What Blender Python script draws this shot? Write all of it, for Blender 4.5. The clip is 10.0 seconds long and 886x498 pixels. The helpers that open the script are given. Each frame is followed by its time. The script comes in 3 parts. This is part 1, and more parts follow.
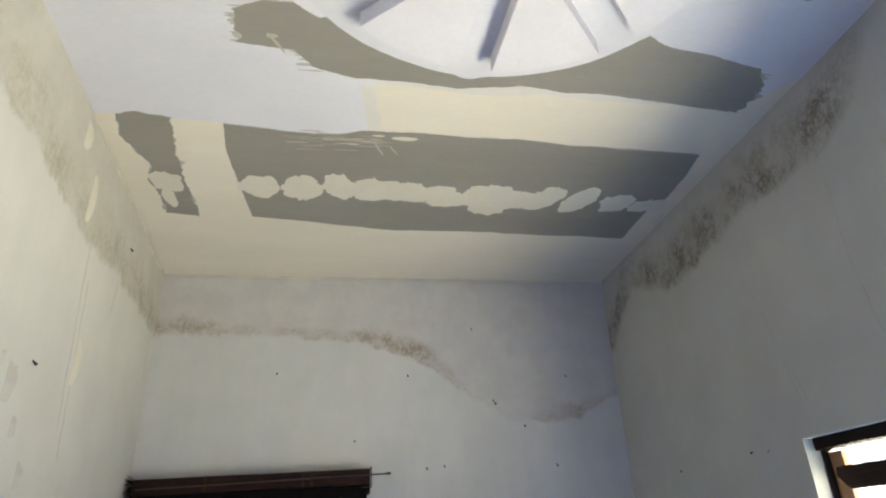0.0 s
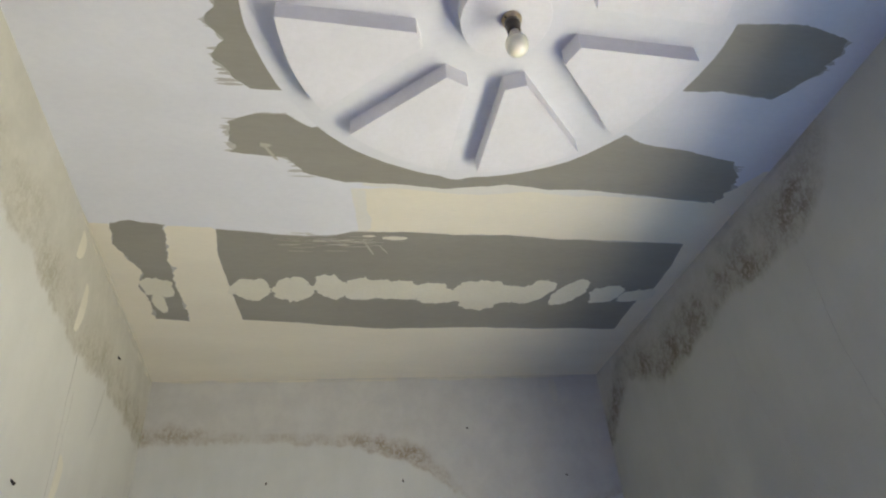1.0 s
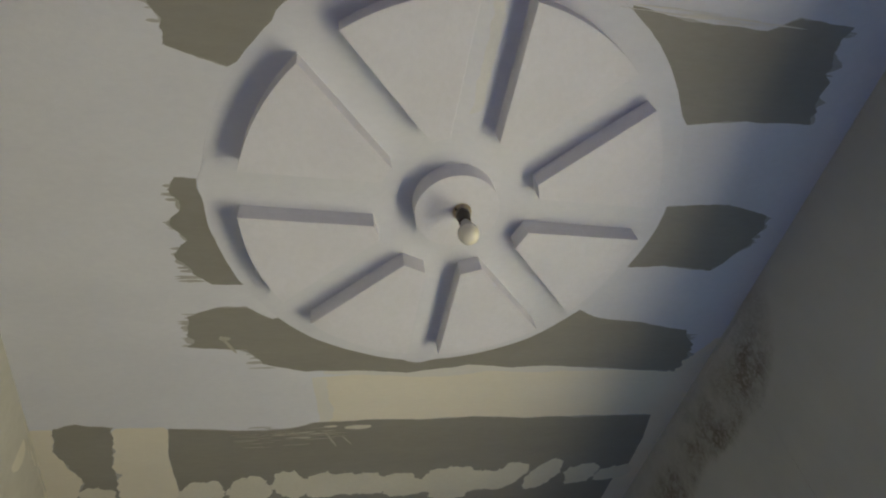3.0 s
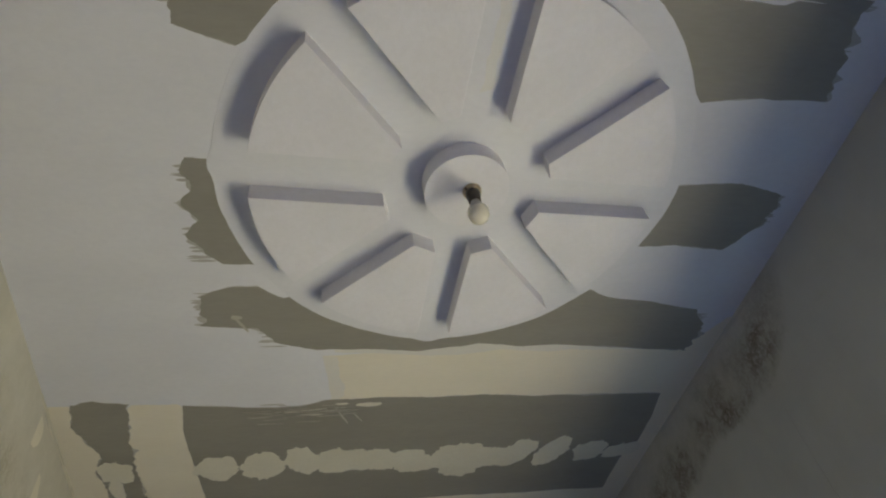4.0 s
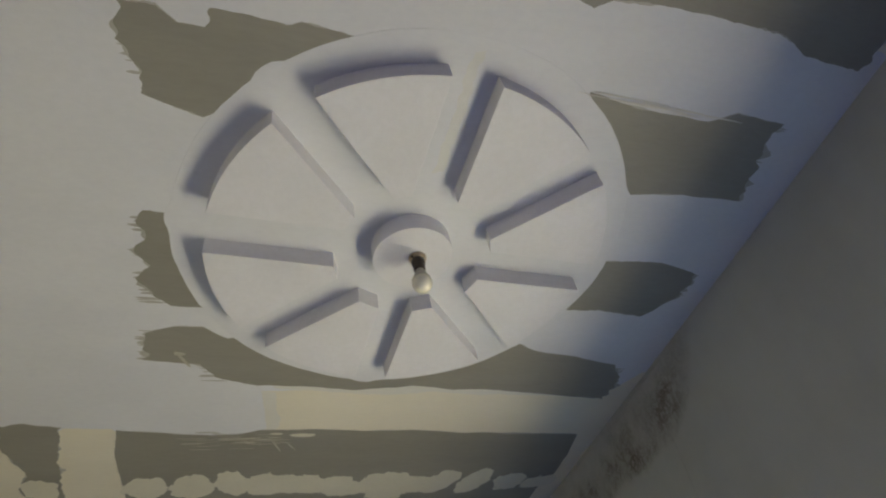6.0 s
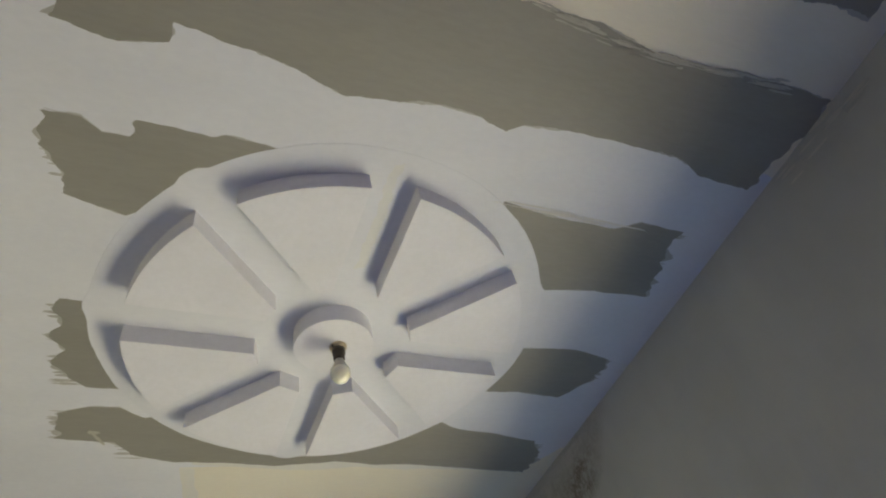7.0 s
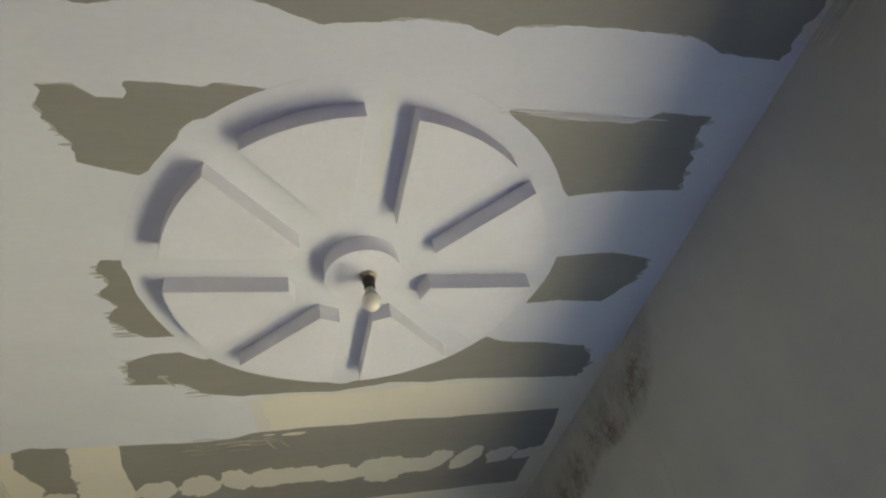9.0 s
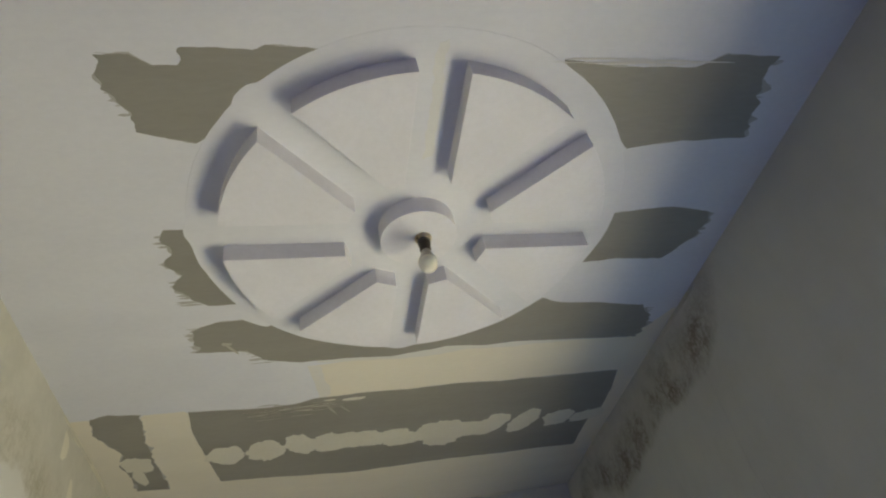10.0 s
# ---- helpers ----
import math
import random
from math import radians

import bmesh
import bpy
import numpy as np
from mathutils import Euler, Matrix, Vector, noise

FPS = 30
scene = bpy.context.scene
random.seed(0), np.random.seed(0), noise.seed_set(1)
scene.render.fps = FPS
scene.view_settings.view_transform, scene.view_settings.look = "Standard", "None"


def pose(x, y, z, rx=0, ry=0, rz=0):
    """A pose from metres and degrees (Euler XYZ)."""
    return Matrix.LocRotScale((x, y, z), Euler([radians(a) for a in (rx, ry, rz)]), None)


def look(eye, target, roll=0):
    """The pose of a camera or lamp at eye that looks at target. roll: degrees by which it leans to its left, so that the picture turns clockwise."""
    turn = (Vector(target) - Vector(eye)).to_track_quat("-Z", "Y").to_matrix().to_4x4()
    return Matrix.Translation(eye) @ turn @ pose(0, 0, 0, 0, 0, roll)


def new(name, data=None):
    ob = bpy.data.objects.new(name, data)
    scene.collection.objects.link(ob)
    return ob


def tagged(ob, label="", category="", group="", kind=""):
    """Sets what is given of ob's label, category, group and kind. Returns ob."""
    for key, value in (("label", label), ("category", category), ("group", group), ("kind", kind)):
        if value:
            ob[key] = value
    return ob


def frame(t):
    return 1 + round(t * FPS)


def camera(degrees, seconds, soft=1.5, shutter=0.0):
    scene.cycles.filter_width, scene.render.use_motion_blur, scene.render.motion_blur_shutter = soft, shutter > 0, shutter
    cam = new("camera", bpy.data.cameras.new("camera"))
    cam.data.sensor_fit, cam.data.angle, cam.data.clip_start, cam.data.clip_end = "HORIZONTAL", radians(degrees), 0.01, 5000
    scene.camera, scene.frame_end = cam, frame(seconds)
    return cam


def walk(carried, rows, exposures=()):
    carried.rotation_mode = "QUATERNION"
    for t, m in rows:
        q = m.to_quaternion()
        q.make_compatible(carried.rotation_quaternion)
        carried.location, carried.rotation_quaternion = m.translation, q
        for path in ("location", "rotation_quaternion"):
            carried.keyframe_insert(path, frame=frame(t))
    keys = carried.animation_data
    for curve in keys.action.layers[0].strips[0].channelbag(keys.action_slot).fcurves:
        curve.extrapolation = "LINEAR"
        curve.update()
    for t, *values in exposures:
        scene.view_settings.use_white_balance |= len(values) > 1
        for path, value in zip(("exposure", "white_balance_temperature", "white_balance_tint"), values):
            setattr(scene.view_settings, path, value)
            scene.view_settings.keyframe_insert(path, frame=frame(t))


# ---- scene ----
cam = camera(71.1, 10.0, soft=2.1)
PATH = [
    (0, (-0.386, -0.908, 1.557), (-0.123, 0.876, 2.422), -2.2),
    (0.5, (-0.39, -0.917, 1.56), (-0.12, 0.802, 2.546), -3.1),
    (1, (-0.393, -0.921, 1.556), (-0.103, 0.705, 2.684), -5.0),
    (1.5, (-0.391, -0.929, 1.558), (-0.084, 0.617, 2.79), -6.4),
    (2, (-0.393, -0.934, 1.562), (-0.062, 0.508, 2.908), -8.6),
    (2.5, (-0.394, -0.94, 1.562), (-0.02, 0.382, 3.016), -11.3),
    (3, (-0.39, -0.945, 1.556), (0.011, 0.279, 3.086), -13.5),
    (4.5, (-0.39, -0.954, 1.571), (-0.057, 0.387, 3.018), -11.2),
    (5, (-0.401, -1.03, 1.601), (-0.119, 0.356, 3.015), -11.8),
    (5.5, (-0.407, -1.083, 1.598), (-0.046, 0.287, 3.011), -11.1),
    (6, (-0.433, -1.174, 1.611), (0.123, 0.094, 3.055), -13.1),
    (7.5, (-0.329, -1.432, 1.664), (0.367, -0.296, 3.156), -16.8),
    (8, (-0.266, -1.451, 1.653), (0.356, -0.218, 3.099), -15.8),
    (8.5, (-0.252, -1.435, 1.641), (0.301, -0.123, 3.045), -16.5),
    (9, (-0.247, -1.404, 1.644), (0.248, -0.011, 2.992), -15.2),
    (9.5, (-0.258, -1.37, 1.64), (0.213, 0.081, 2.934), -14.4),
    (10, (-0.277, -1.359, 1.64), (0.075, 0.112, 2.948), -13.1),
]
walk(cam, [(t, look(eye, target, roll)) for t, eye, target, roll in PATH], [(0.0, -1.14, 6130, 9), (0.7, -1.28, 6130, 9), (1.5, -1.88, 6300, 8), (2.0, -2.20, 6490, 6), (3.2, -2.40, 6540, 6), (5.5, -2.38, 6540, 6), (7.5, -1.99, 6690, 4), (9.0, -2.01, 6670, 4), (10.0, -2.11, 6640, 4)])

# ---- light ----
world = bpy.data.worlds.new("sky")
scene.world = world
world.use_nodes = True
sky = world.node_tree.nodes.new("ShaderNodeTexSky")
sky.sky_type, sky.sun_disc = "NISHITA", False
sky.sun_elevation, sky.sun_rotation = radians(48), radians(60)
world.node_tree.links.new(sky.outputs[0], world.node_tree.nodes["Background"].inputs[0])
world.node_tree.nodes["Background"].inputs[1].default_value = 0.12

H = 2.951                     # underside of the ceiling board
WIN_Y0, WIN_Y1, WIN_Z0, WIN_Z1 = -0.75, 1.031, 0.86, 1.835   # window opening in the right wall
LEFT_A, LEFT_B = Vector((-1.012, -2.40, 0)), Vector((-1.44, 2.37, 0))
RIGHT_A, RIGHT_B = Vector((1.14, -2.40, 0)), Vector((1.045, 2.37, 0))


def right_x(y):
    return RIGHT_A.x + (RIGHT_B.x - RIGHT_A.x) * (y - RIGHT_A.y) / (RIGHT_B.y - RIGHT_A.y)


def left_x(y):
    return LEFT_A.x + (LEFT_B.x - LEFT_A.x) * (y - LEFT_A.y) / (LEFT_B.y - LEFT_A.y)


def daylight(name, eye, target, wide, high, watts, colour, spread):
    lamp = bpy.data.lights.new(name, "AREA")
    lamp.shape, lamp.size, lamp.size_y = "RECTANGLE", wide, high
    lamp.energy, lamp.color, lamp.spread = watts, colour, radians(spread)
    new(name, lamp).matrix_world = look(eye, target)


DOOR_X0, DOOR_X1, DOOR_Z1 = -0.45, 0.45, 2.05    # open doorway in the near wall, behind the camera
# sunlit ground and yard as a warm glare, the blue sky over them, and open shade outside the doorway
daylight("sunlit_ground", (3.28, 0.0, 0.30), (3.28, 0.0, 1.30), 3.6, 7.0, 3150, (1.0, 0.885, 0.635), 180)
# added bluish fill lamp over the sill, lifts the ceiling near the window wall
daylight("sill_fill", (1.145, 0.14, 0.885), (1.145, 0.14, 1.885), 0.12, 1.70, 13, (0.60, 0.86, 1.0), 180)
daylight("sunlit_yard", (2.05, 0.05, 1.12), (1.60, 0.0, 2.16), 4.00, 1.60, 280, (1.0, 0.885, 0.635), 150)
daylight("open_sky", (1.62, 0.30, 2.35), (1.10, 0.25, 1.40), 1.7, 0.7, 195, (0.16, 0.44, 1.0), 100)
daylight("doorway_shade", (0.0, -2.75, 1.05), (0.0, -1.75, 1.15), 0.95, 1.9, 21, (0.30, 0.25, 1.0), 180)


# ---- materials ----
class Mat:
    """A small wrapper round a node material."""

    def __init__(self, name, rough=0.8):
        self.m = bpy.data.materials.new(name)
        self.m.use_nodes = True
        self.t = self.m.node_tree
        self.b = self.t.nodes["Principled BSDF"]
        self.b.inputs["Roughness"].default_value = rough
        self.co = self.t.nodes.new("ShaderNodeTexCoord").outputs["Object"]

    def link(self, a, b):
        self.t.links.new(a, b)

    def put(self, socket, v):
        if isinstance(v, bpy.types.NodeSocket):
            self.link(v, socket)
        else:
            socket.default_value = v

    def math(self, op, a, b=0.0, clamp=False, c=0.0):
        n = self.t.nodes.new("ShaderNodeMath")
        n.operation, n.use_clamp = op, clamp
        self.put(n.inputs[0], a)
        self.put(n.inputs[1], b)
        self.put(n.inputs[2], c)
        return n.outputs[0]

    def noise(self, scale, detail=4, rough=0.55, stretch=(1, 1, 1), shift=(0, 0, 0)):
        mp = self.t.nodes.new("ShaderNodeMapping")
        mp.inputs["Scale"].default_value, mp.inputs["Location"].default_value = stretch, shift
        self.link(self.co, mp.inputs["Vector"])
        n = self.t.nodes.new("ShaderNodeTexNoise")
        self.link(mp.outputs[0], n.inputs["Vector"])
        n.inputs["Scale"].default_value, n.inputs["Detail"].default_value, n.inputs["Roughness"].default_value = scale, detail, rough
        return n.outputs["Fac"]

    def step(self, v, lo, hi):
        n = self.t.nodes.new("ShaderNodeMapRange")
        n.interpolation_type = "SMOOTHSTEP"
        self.put(n.inputs[0], v)
        n.inputs[1].default_value, n.inputs[2].default_value = lo, hi
        return n.outputs[0]

    def mix(self, f, a, b):
        n = self.t.nodes.new("ShaderNodeMix")
        n.data_type = "RGBA"
        self.put(n.inputs[0], f)
        for i, c in ((6, a), (7, b)):
            self.put(n.inputs[i], c if isinstance(c, bpy.types.NodeSocket) else (*c, 1))
        return n.outputs[2]

    def axis(self, k):
        n = self.t.nodes.new("ShaderNodeSeparateXYZ")
        self.link(self.co, n.inputs[0])
        return n.outputs[k]

    def profile(self, v, lo, hi, stops):
        """A height that follows the stops (v, height) piece by piece, heights between 0 and 3."""
        r = self.t.nodes.new("ShaderNodeValToRGB")
        n = self.t.nodes.new("ShaderNodeMapRange")
        self.link(v, n.inputs[0])
        n.inputs[1].default_value, n.inputs[2].default_value = lo, hi
        self.link(n.outputs[0], r.inputs[0])
        e = r.color_ramp.elements
        while len(e) < len(stops):
            e.new(0.5)
        for el, (p, h) in zip(list(e), sorted(stops)):
            el.position = (p - lo) / (hi - lo)
            el.color = (h / 3, h / 3, h / 3, 1)
        return self.math("MULTIPLY", r.outputs[0], 3.0)

    def bump(self, h, strength=0.3, distance=0.002):
        n = self.t.nodes.new("ShaderNodeBump")
        n.inputs["Strength"].default_value, n.inputs["Distance"].default_value = strength, distance
        self.link(h, n.inputs["Height"])
        self.link(n.outputs[0], self.b.inputs["Normal"])

    def done(self, colour):
        self.put(self.b.inputs["Base Color"], colour if isinstance(colour, bpy.types.NodeSocket) else (*colour, 1))
        return self.m


def paint(name, c0, c1, rough=0.75, streak=(1, 1, 1), bump=0.25, fine=60):
    m = Mat(name, rough)
    blot = m.step(m.noise(3.0, 5, 0.6, streak), 0.3, 0.7)
    grain = m.step(m.noise(fine, 3, 0.6, streak), 0.25, 0.75)
    col = m.mix(m.math("ADD", m.math("MULTIPLY", blot, 0.65), m.math("MULTIPLY", grain, 0.35)), c0, c1)
    m.bump(m.math("ADD", grain, m.math("MULTIPLY", blot, 2.0)), bump, 0.0015)
    return m.done(col)


def plain(name, colour, rough=0.6, metal=0.0, bump=0.2, scale=40, gloss=0.5):
    m = Mat(name, rough)
    m.b.inputs["Specular IOR Level"].default_value = gloss
    m.b.inputs["Metallic"].default_value = metal
    g = m.noise(scale, 4)
    m.bump(g, bump, 0.001)
    return m.done(m.mix(m.step(g, 0.3, 0.7), [c * 0.8 for c in colour], [min(1, c * 1.15) for c in colour]))


CREAM = paint("cream_undercoat", (0.735, 0.69, 0.575), (0.80, 0.755, 0.635), 0.7, (0.4, 1.5, 1))
WHITE = paint("white_ceiling_paint", (0.66, 0.67, 0.715), (0.735, 0.745, 0.785), 0.6, (0.6, 1.1, 1), 0.15)
WHITE_THIN = paint("thin_white_paint", (0.68, 0.665, 0.62), (0.74, 0.725, 0.675), 0.65, (0.6, 1.1, 1), 0.15)
PLASTER = paint("white_gypsum", (0.68, 0.68, 0.715), (0.77, 0.77, 0.82), 0.65, (1, 1, 1), 0.15)
BARE = paint("bare_yellowish_plaster", (0.67, 0.67, 0.66), (0.73, 0.73, 0.715), 0.7)
PRIMER = paint("grey_primer", (0.258, 0.248, 0.216), (0.312, 0.300, 0.262), 0.6, (0.35, 1.4, 1), 0.12)
PRIMER_THIN = paint("thin_grey_primer", (0.38, 0.37, 0.345), (0.50, 0.49, 0.47), 0.7, (0.35, 1.4, 1), 0.15)
PUTTY = paint("cream_putty", (0.64, 0.615, 0.515), (0.73, 0.705, 0.60), 0.75)
PUTTY_THIN = paint("thin_putty", (0.42, 0.40, 0.345), (0.52, 0.50, 0.43), 0.75)
PUTTY_YELLOW = paint("yellow_putty", (0.60, 0.58, 0.49), (0.67, 0.645, 0.55), 0.75)
STAIN = paint("grey_stain", (0.42, 0.42, 0.40), (0.54, 0.54, 0.51), 0.8, (1, 1, 1), 0.2, 30)
PALE_FILLER = paint("pale_filler", (0.54, 0.535, 0.485), (0.61, 0.60, 0.545), 0.8)
OLD_FILLER = paint("dull_filler", (0.455, 0.46, 0.435), (0.52, 0.52, 0.485), 0.8)
STEEL = plain("dull_steel", (0.06, 0.045, 0.038), 0.5, 0.4)
NAIL = plain("rusty_nail", (0.05, 0.04, 0.035), 0.6, 0.5)
BRASS = plain("worn_brass", (0.50, 0.42, 0.30), 0.35, 0.8)
SOCKET = plain("dark_bakelite", (0.03, 0.022, 0.016), 0.35)
WOOD = plain("dark_stained_wood", (0.011, 0.006, 0.004), 0.6, 0, 0.4, 25, 0.12)
REDWOOD = Mat("red_brown_varnished_wood", 0.5)
REDWOOD.b.inputs["Specular IOR Level"].default_value = 0.2
fibre = REDWOOD.noise(14, 6, 0.65, (0.6, 6, 9))
worn = REDWOOD.step(REDWOOD.noise(5, 6, 0.7, (1, 2, 4), (4, 0, 0)), 0.58, 0.74)
REDWOOD.bump(fibre, 0.5, 0.002)
REDWOOD = REDWOOD.done(REDWOOD.mix(REDWOOD.math("MULTIPLY", worn, 0.5), REDWOOD.mix(REDWOOD.step(fibre, 0.32, 0.68), (0.005, 0.0028, 0.002), (0.030, 0.010, 0.006)), (0.085, 0.06, 0.045)))
BLACKWOOD = plain("near_black_wood", (0.006, 0.005, 0.004), 0.7, gloss=0.1)
TEAK = plain("sunlit_teak", (0.50, 0.27, 0.13), 0.4, 0, 0.3, 30)
STRAW = plain("pale_cord", (0.05, 0.034, 0.018), 0.8, gloss=0.1)
CRACK = plain("crack_grime", (0.38, 0.375, 0.36), 0.9)
# unseen floor's blue, chosen to colour light bounced up to the ceiling
BOUNCE_BLUE = paint("blue_bounce_floor", (0.105, 0.19, 0.345), (0.13, 0.225, 0.40), 0.6)
GLASSY = Mat("frosted_bulb", 0.25)
GLASSY.b.inputs["Coat Weight"].default_value = 0.5
GLASSY.b.inputs["Subsurface Weight"].default_value = 0.6
GLASSY.b.inputs["Subsurface Radius"].default_value = (0.02, 0.018, 0.014)
GLASSY = GLASSY.done((0.86, 0.83, 0.70))
COLLAR = plain("grey_white_plastic", (0.44, 0.42, 0.37), 0.5, 0, 0.05)


def wall_material(name, lo, hi, line, spread, spots, damp, clean, mould, wash=0.0, rim=0.5, rim_width=0.02, taper=False):
    """Old paint with a damp zone over an uneven tide line and mould over it. line: (along the wall, height)."""
    m = Mat(name, 0.8)
    u, z = m.axis(0), m.axis(2)
    wob = m.math("ADD", m.math("MULTIPLY", m.math("SUBTRACT", m.noise(4.0, 5, 0.65), 0.5), 0.15),
                 m.math("MULTIPLY", m.math("SUBTRACT", m.noise(24, 4, 0.6, (1, 1, 0.4), (5, 0, 2)), 0.5), 0.05))
    edge = m.profile(u, lo, hi, line)
    d = m.math("ADD", m.math("SUBTRACT", z, edge), wob)          # height over the tide line
    amount = m.profile(u, lo, hi, spots)
    blot = m.noise(2.2, 5, 0.6)
    grain = m.noise(70, 3)
    smear = m.noise(9, 5, 0.6, (1, 1, 0.25), (2, 0, 9))
    base = m.mix(m.step(m.math("ADD", m.math("MULTIPLY", blot, 0.7), m.math("MULTIPLY", smear, 0.3)), 0.36, 0.64), clean[0], clean[1])
    wet = m.mix(m.step(m.noise(7, 6, 0.7), 0.3, 0.7), damp[0], damp[1])
    col = m.mix(m.step(d, -0.014, 0.040), base, wet)
    up = m.math("DIVIDE", d, m.math("MULTIPLY_ADD", amount, 0.5, c=0.1)) if taper else d     # mould climbs higher where there is more of it
    band = m.math("MULTIPLY", m.step(d, -0.025, 0.045), m.math("SUBTRACT", 1.0, m.step(up, spread * 0.3, spread * 0.9)))
    cloud = m.step(m.noise(6, 7, 0.7, (1, 1, 0.8), (3, 1, 7)), 0.38, 0.68)
    # strands of mould run along the ridges of a fine noise, specks sit between them
    ridge = m.math("ABSOLUTE", m.math("SUBTRACT", m.noise(26, 8, 0.72, (1.1, 1, 0.8), (8, 3, 1)), 0.5))
    strand = m.math("SUBTRACT", 1.0, m.step(ridge, 0.008, 0.085))
    speck = m.step(m.noise(85, 5, 0.75, (1, 1, 0.8)), 0.56, 0.70)
    fleck = m.math("ADD", m.math("MULTIPLY", strand, 0.42), m.math("MULTIPLY", speck, 0.40))
    f = m.math("ADD", m.math("MULTIPLY_ADD", cloud, 0.20, c=wash), m.math("MULTIPLY", fleck, m.math("MULTIPLY_ADD", cloud, 0.75, c=0.12)))
    f = m.math("MULTIPLY", m.math("MULTIPLY", band, amount), f, True)
    col = m.mix(f, col, mould)
    # the brown rim that the water left
    tide = m.math("SUBTRACT", 1.0, m.step(m.math("ABSOLUTE", m.math("SUBTRACT", d, 0.008)), 0.0, rim_width))
    tide = m.math("MULTIPLY", m.math("MULTIPLY", tide, m.math("MINIMUM", amount, 1.0)), m.math("MULTIPLY", m.step(m.noise(13, 6, 0.7, (1, 1, 1), (1, 4, 4)), 0.36, 0.66), rim))
    col = m.mix(tide, col, [c * 1.05 for c in mould])
    m.bump(m.math("ADD", m.math("MULTIPLY", grain, 0.4), m.math("MULTIPLY", m.noise(6, 5), 2.0)), 0.35, 0.003)
    return m.done(col)


# ---- building helpers ----
def mesh_of(bm, name, material, smooth=False):
    me = bpy.data.meshes.new(name)
    bm.normal_update()
    bm.to_mesh(me)
    bm.free()
    if smooth:
        for p in me.polygons:
            p.use_smooth = True
    me.materials.append(material)
    return me


def part(name, bm, material, parent=None, label="", smooth=False):
    """One mesh object, under parent where one is given."""
    ob = new(name, mesh_of(bm, name, material, smooth))
    ob.parent = parent
    return tagged(ob, label)


def box(bm, x0, x1, y0, y1, z0, z1, bevel=0.0):
    vs = bmesh.ops.create_cube(bm, size=1.0, matrix=Matrix.Translation(((x0 + x1) / 2, (y0 + y1) / 2, (z0 + z1) / 2)) @ Matrix.Diagonal((x1 - x0, y1 - y0, z1 - z0, 1)))["verts"]
    if bevel:
        es = {e for v in vs for e in v.link_edges}
        bmesh.ops.bevel(bm, geom=list(es), offset=bevel, segments=2, affect="EDGES", profile=0.5)
    return bm


def boxed(*args, bevel=0.0):
    return box(bmesh.new(), *args, bevel=bevel)


def lathe(profile, n=32):
    """A turned solid round z from (radius, z) pairs, top to bottom."""
    bm = bmesh.new()
    rings = [[bm.verts.new((r * math.cos(2 * math.pi * k / n), r * math.sin(2 * math.pi * k / n), z)) for k in range(n)] for r, z in profile]
    for a, b in zip(rings, rings[1:]):
        for k in range(n):
            bm.faces.new((a[k], a[(k + 1) % n], b[(k + 1) % n], b[k]))
    bm.faces.new(rings[0][::-1])
    bm.faces.new(rings[-1])
    bmesh.ops.recalc_face_normals(bm, faces=bm.faces)
    return bm


def rod(bm, a, b, r, n=10):
    a, b = Vector(a), Vector(b)
    m = Matrix.Translation((a + b) / 2) @ (b - a).to_track_quat("Z", "Y").to_matrix().to_4x4()
    bmesh.ops.create_cone(bm, cap_ends=True, segments=n, radius1=r, radius2=r, depth=(b - a).length, matrix=m)
    return bm


def slab(points, z0, z1, bevel=0.0):
    """A flat prism with that outline, from z0 up to z1."""
    bm = bmesh.new()
    low = [bm.verts.new((x, y, z0)) for x, y in points]
    top = [bm.verts.new((x, y, z1)) for x, y in points]
    n = len(points)
    under = bm.faces.new(low)
    bm.faces.new(top[::-1])
    for k in range(n):
        bm.faces.new((low[k], top[k], top[(k + 1) % n], low[(k + 1) % n]))
    bmesh.ops.recalc_face_normals(bm, faces=bm.faces)
    if bevel:
        bmesh.ops.bevel(bm, geom=list(under.edges), offset=bevel, segments=3, affect="EDGES", profile=0.5)
    bmesh.ops.triangulate(bm, faces=[f for f in bm.faces if len(f.verts) > 4])
    return bm


def ragged(points, seed, brush=0.03, side=0.008, step=0.004):
    """An outline brushed on along x: bristle-streaked at its two ends, gently wavy along its sides."""
    out = []
    n = len(points)
    for k in range(n):
        a, b = Vector(points[k]), Vector(points[(k + 1) % n])
        d = b - a
        across = abs(d.y) / max(d.length, 1e-6)
        m = max(1, int(d.length / (step * 0.5 if across > 0.5 else step)))
        for j in range(m):
            p = a + d * (j / m)
            s = seed * 7.3
            busy = min(1.0, max(0.0, 0.45 + 1.6 * noise.noise((p.y * 13, s + 11, 0))))
            spike = busy * max(0.0, noise.noise((p.y * 75, s + 5, 0))) ** 1.4 + 0.3 * busy * max(0.0, noise.noise((p.y * 170, s + 7, 0)))
            bristle = 1.0 * noise.noise((p.y * 14, s, 0)) + 0.7 * noise.noise((p.y * 38, s + 3, 0)) + 0.5 * spike * (1 if d.y > 0 else -1)
            wave = noise.noise((p.x * 7, p.y * 5, s)) + 0.45 * noise.noise((p.x * 28, p.y * 20, s)) + 0.3 * noise.noise((p.x * 90, p.y * 60, s))
            out.append((p.x + brush * max(0.0, (across - 0.6) / 0.4) * bristle, p.y + side * wave))
    return out


def patch(name, points, seed, z, material, label, category, group="", brush=0.03, side=0.008):
    outline = ragged(points, seed, brush, side)
    bm = slab(outline, z, z + 0.0004)
    return tagged(part(name, bm, material), label, category, group, "structure")


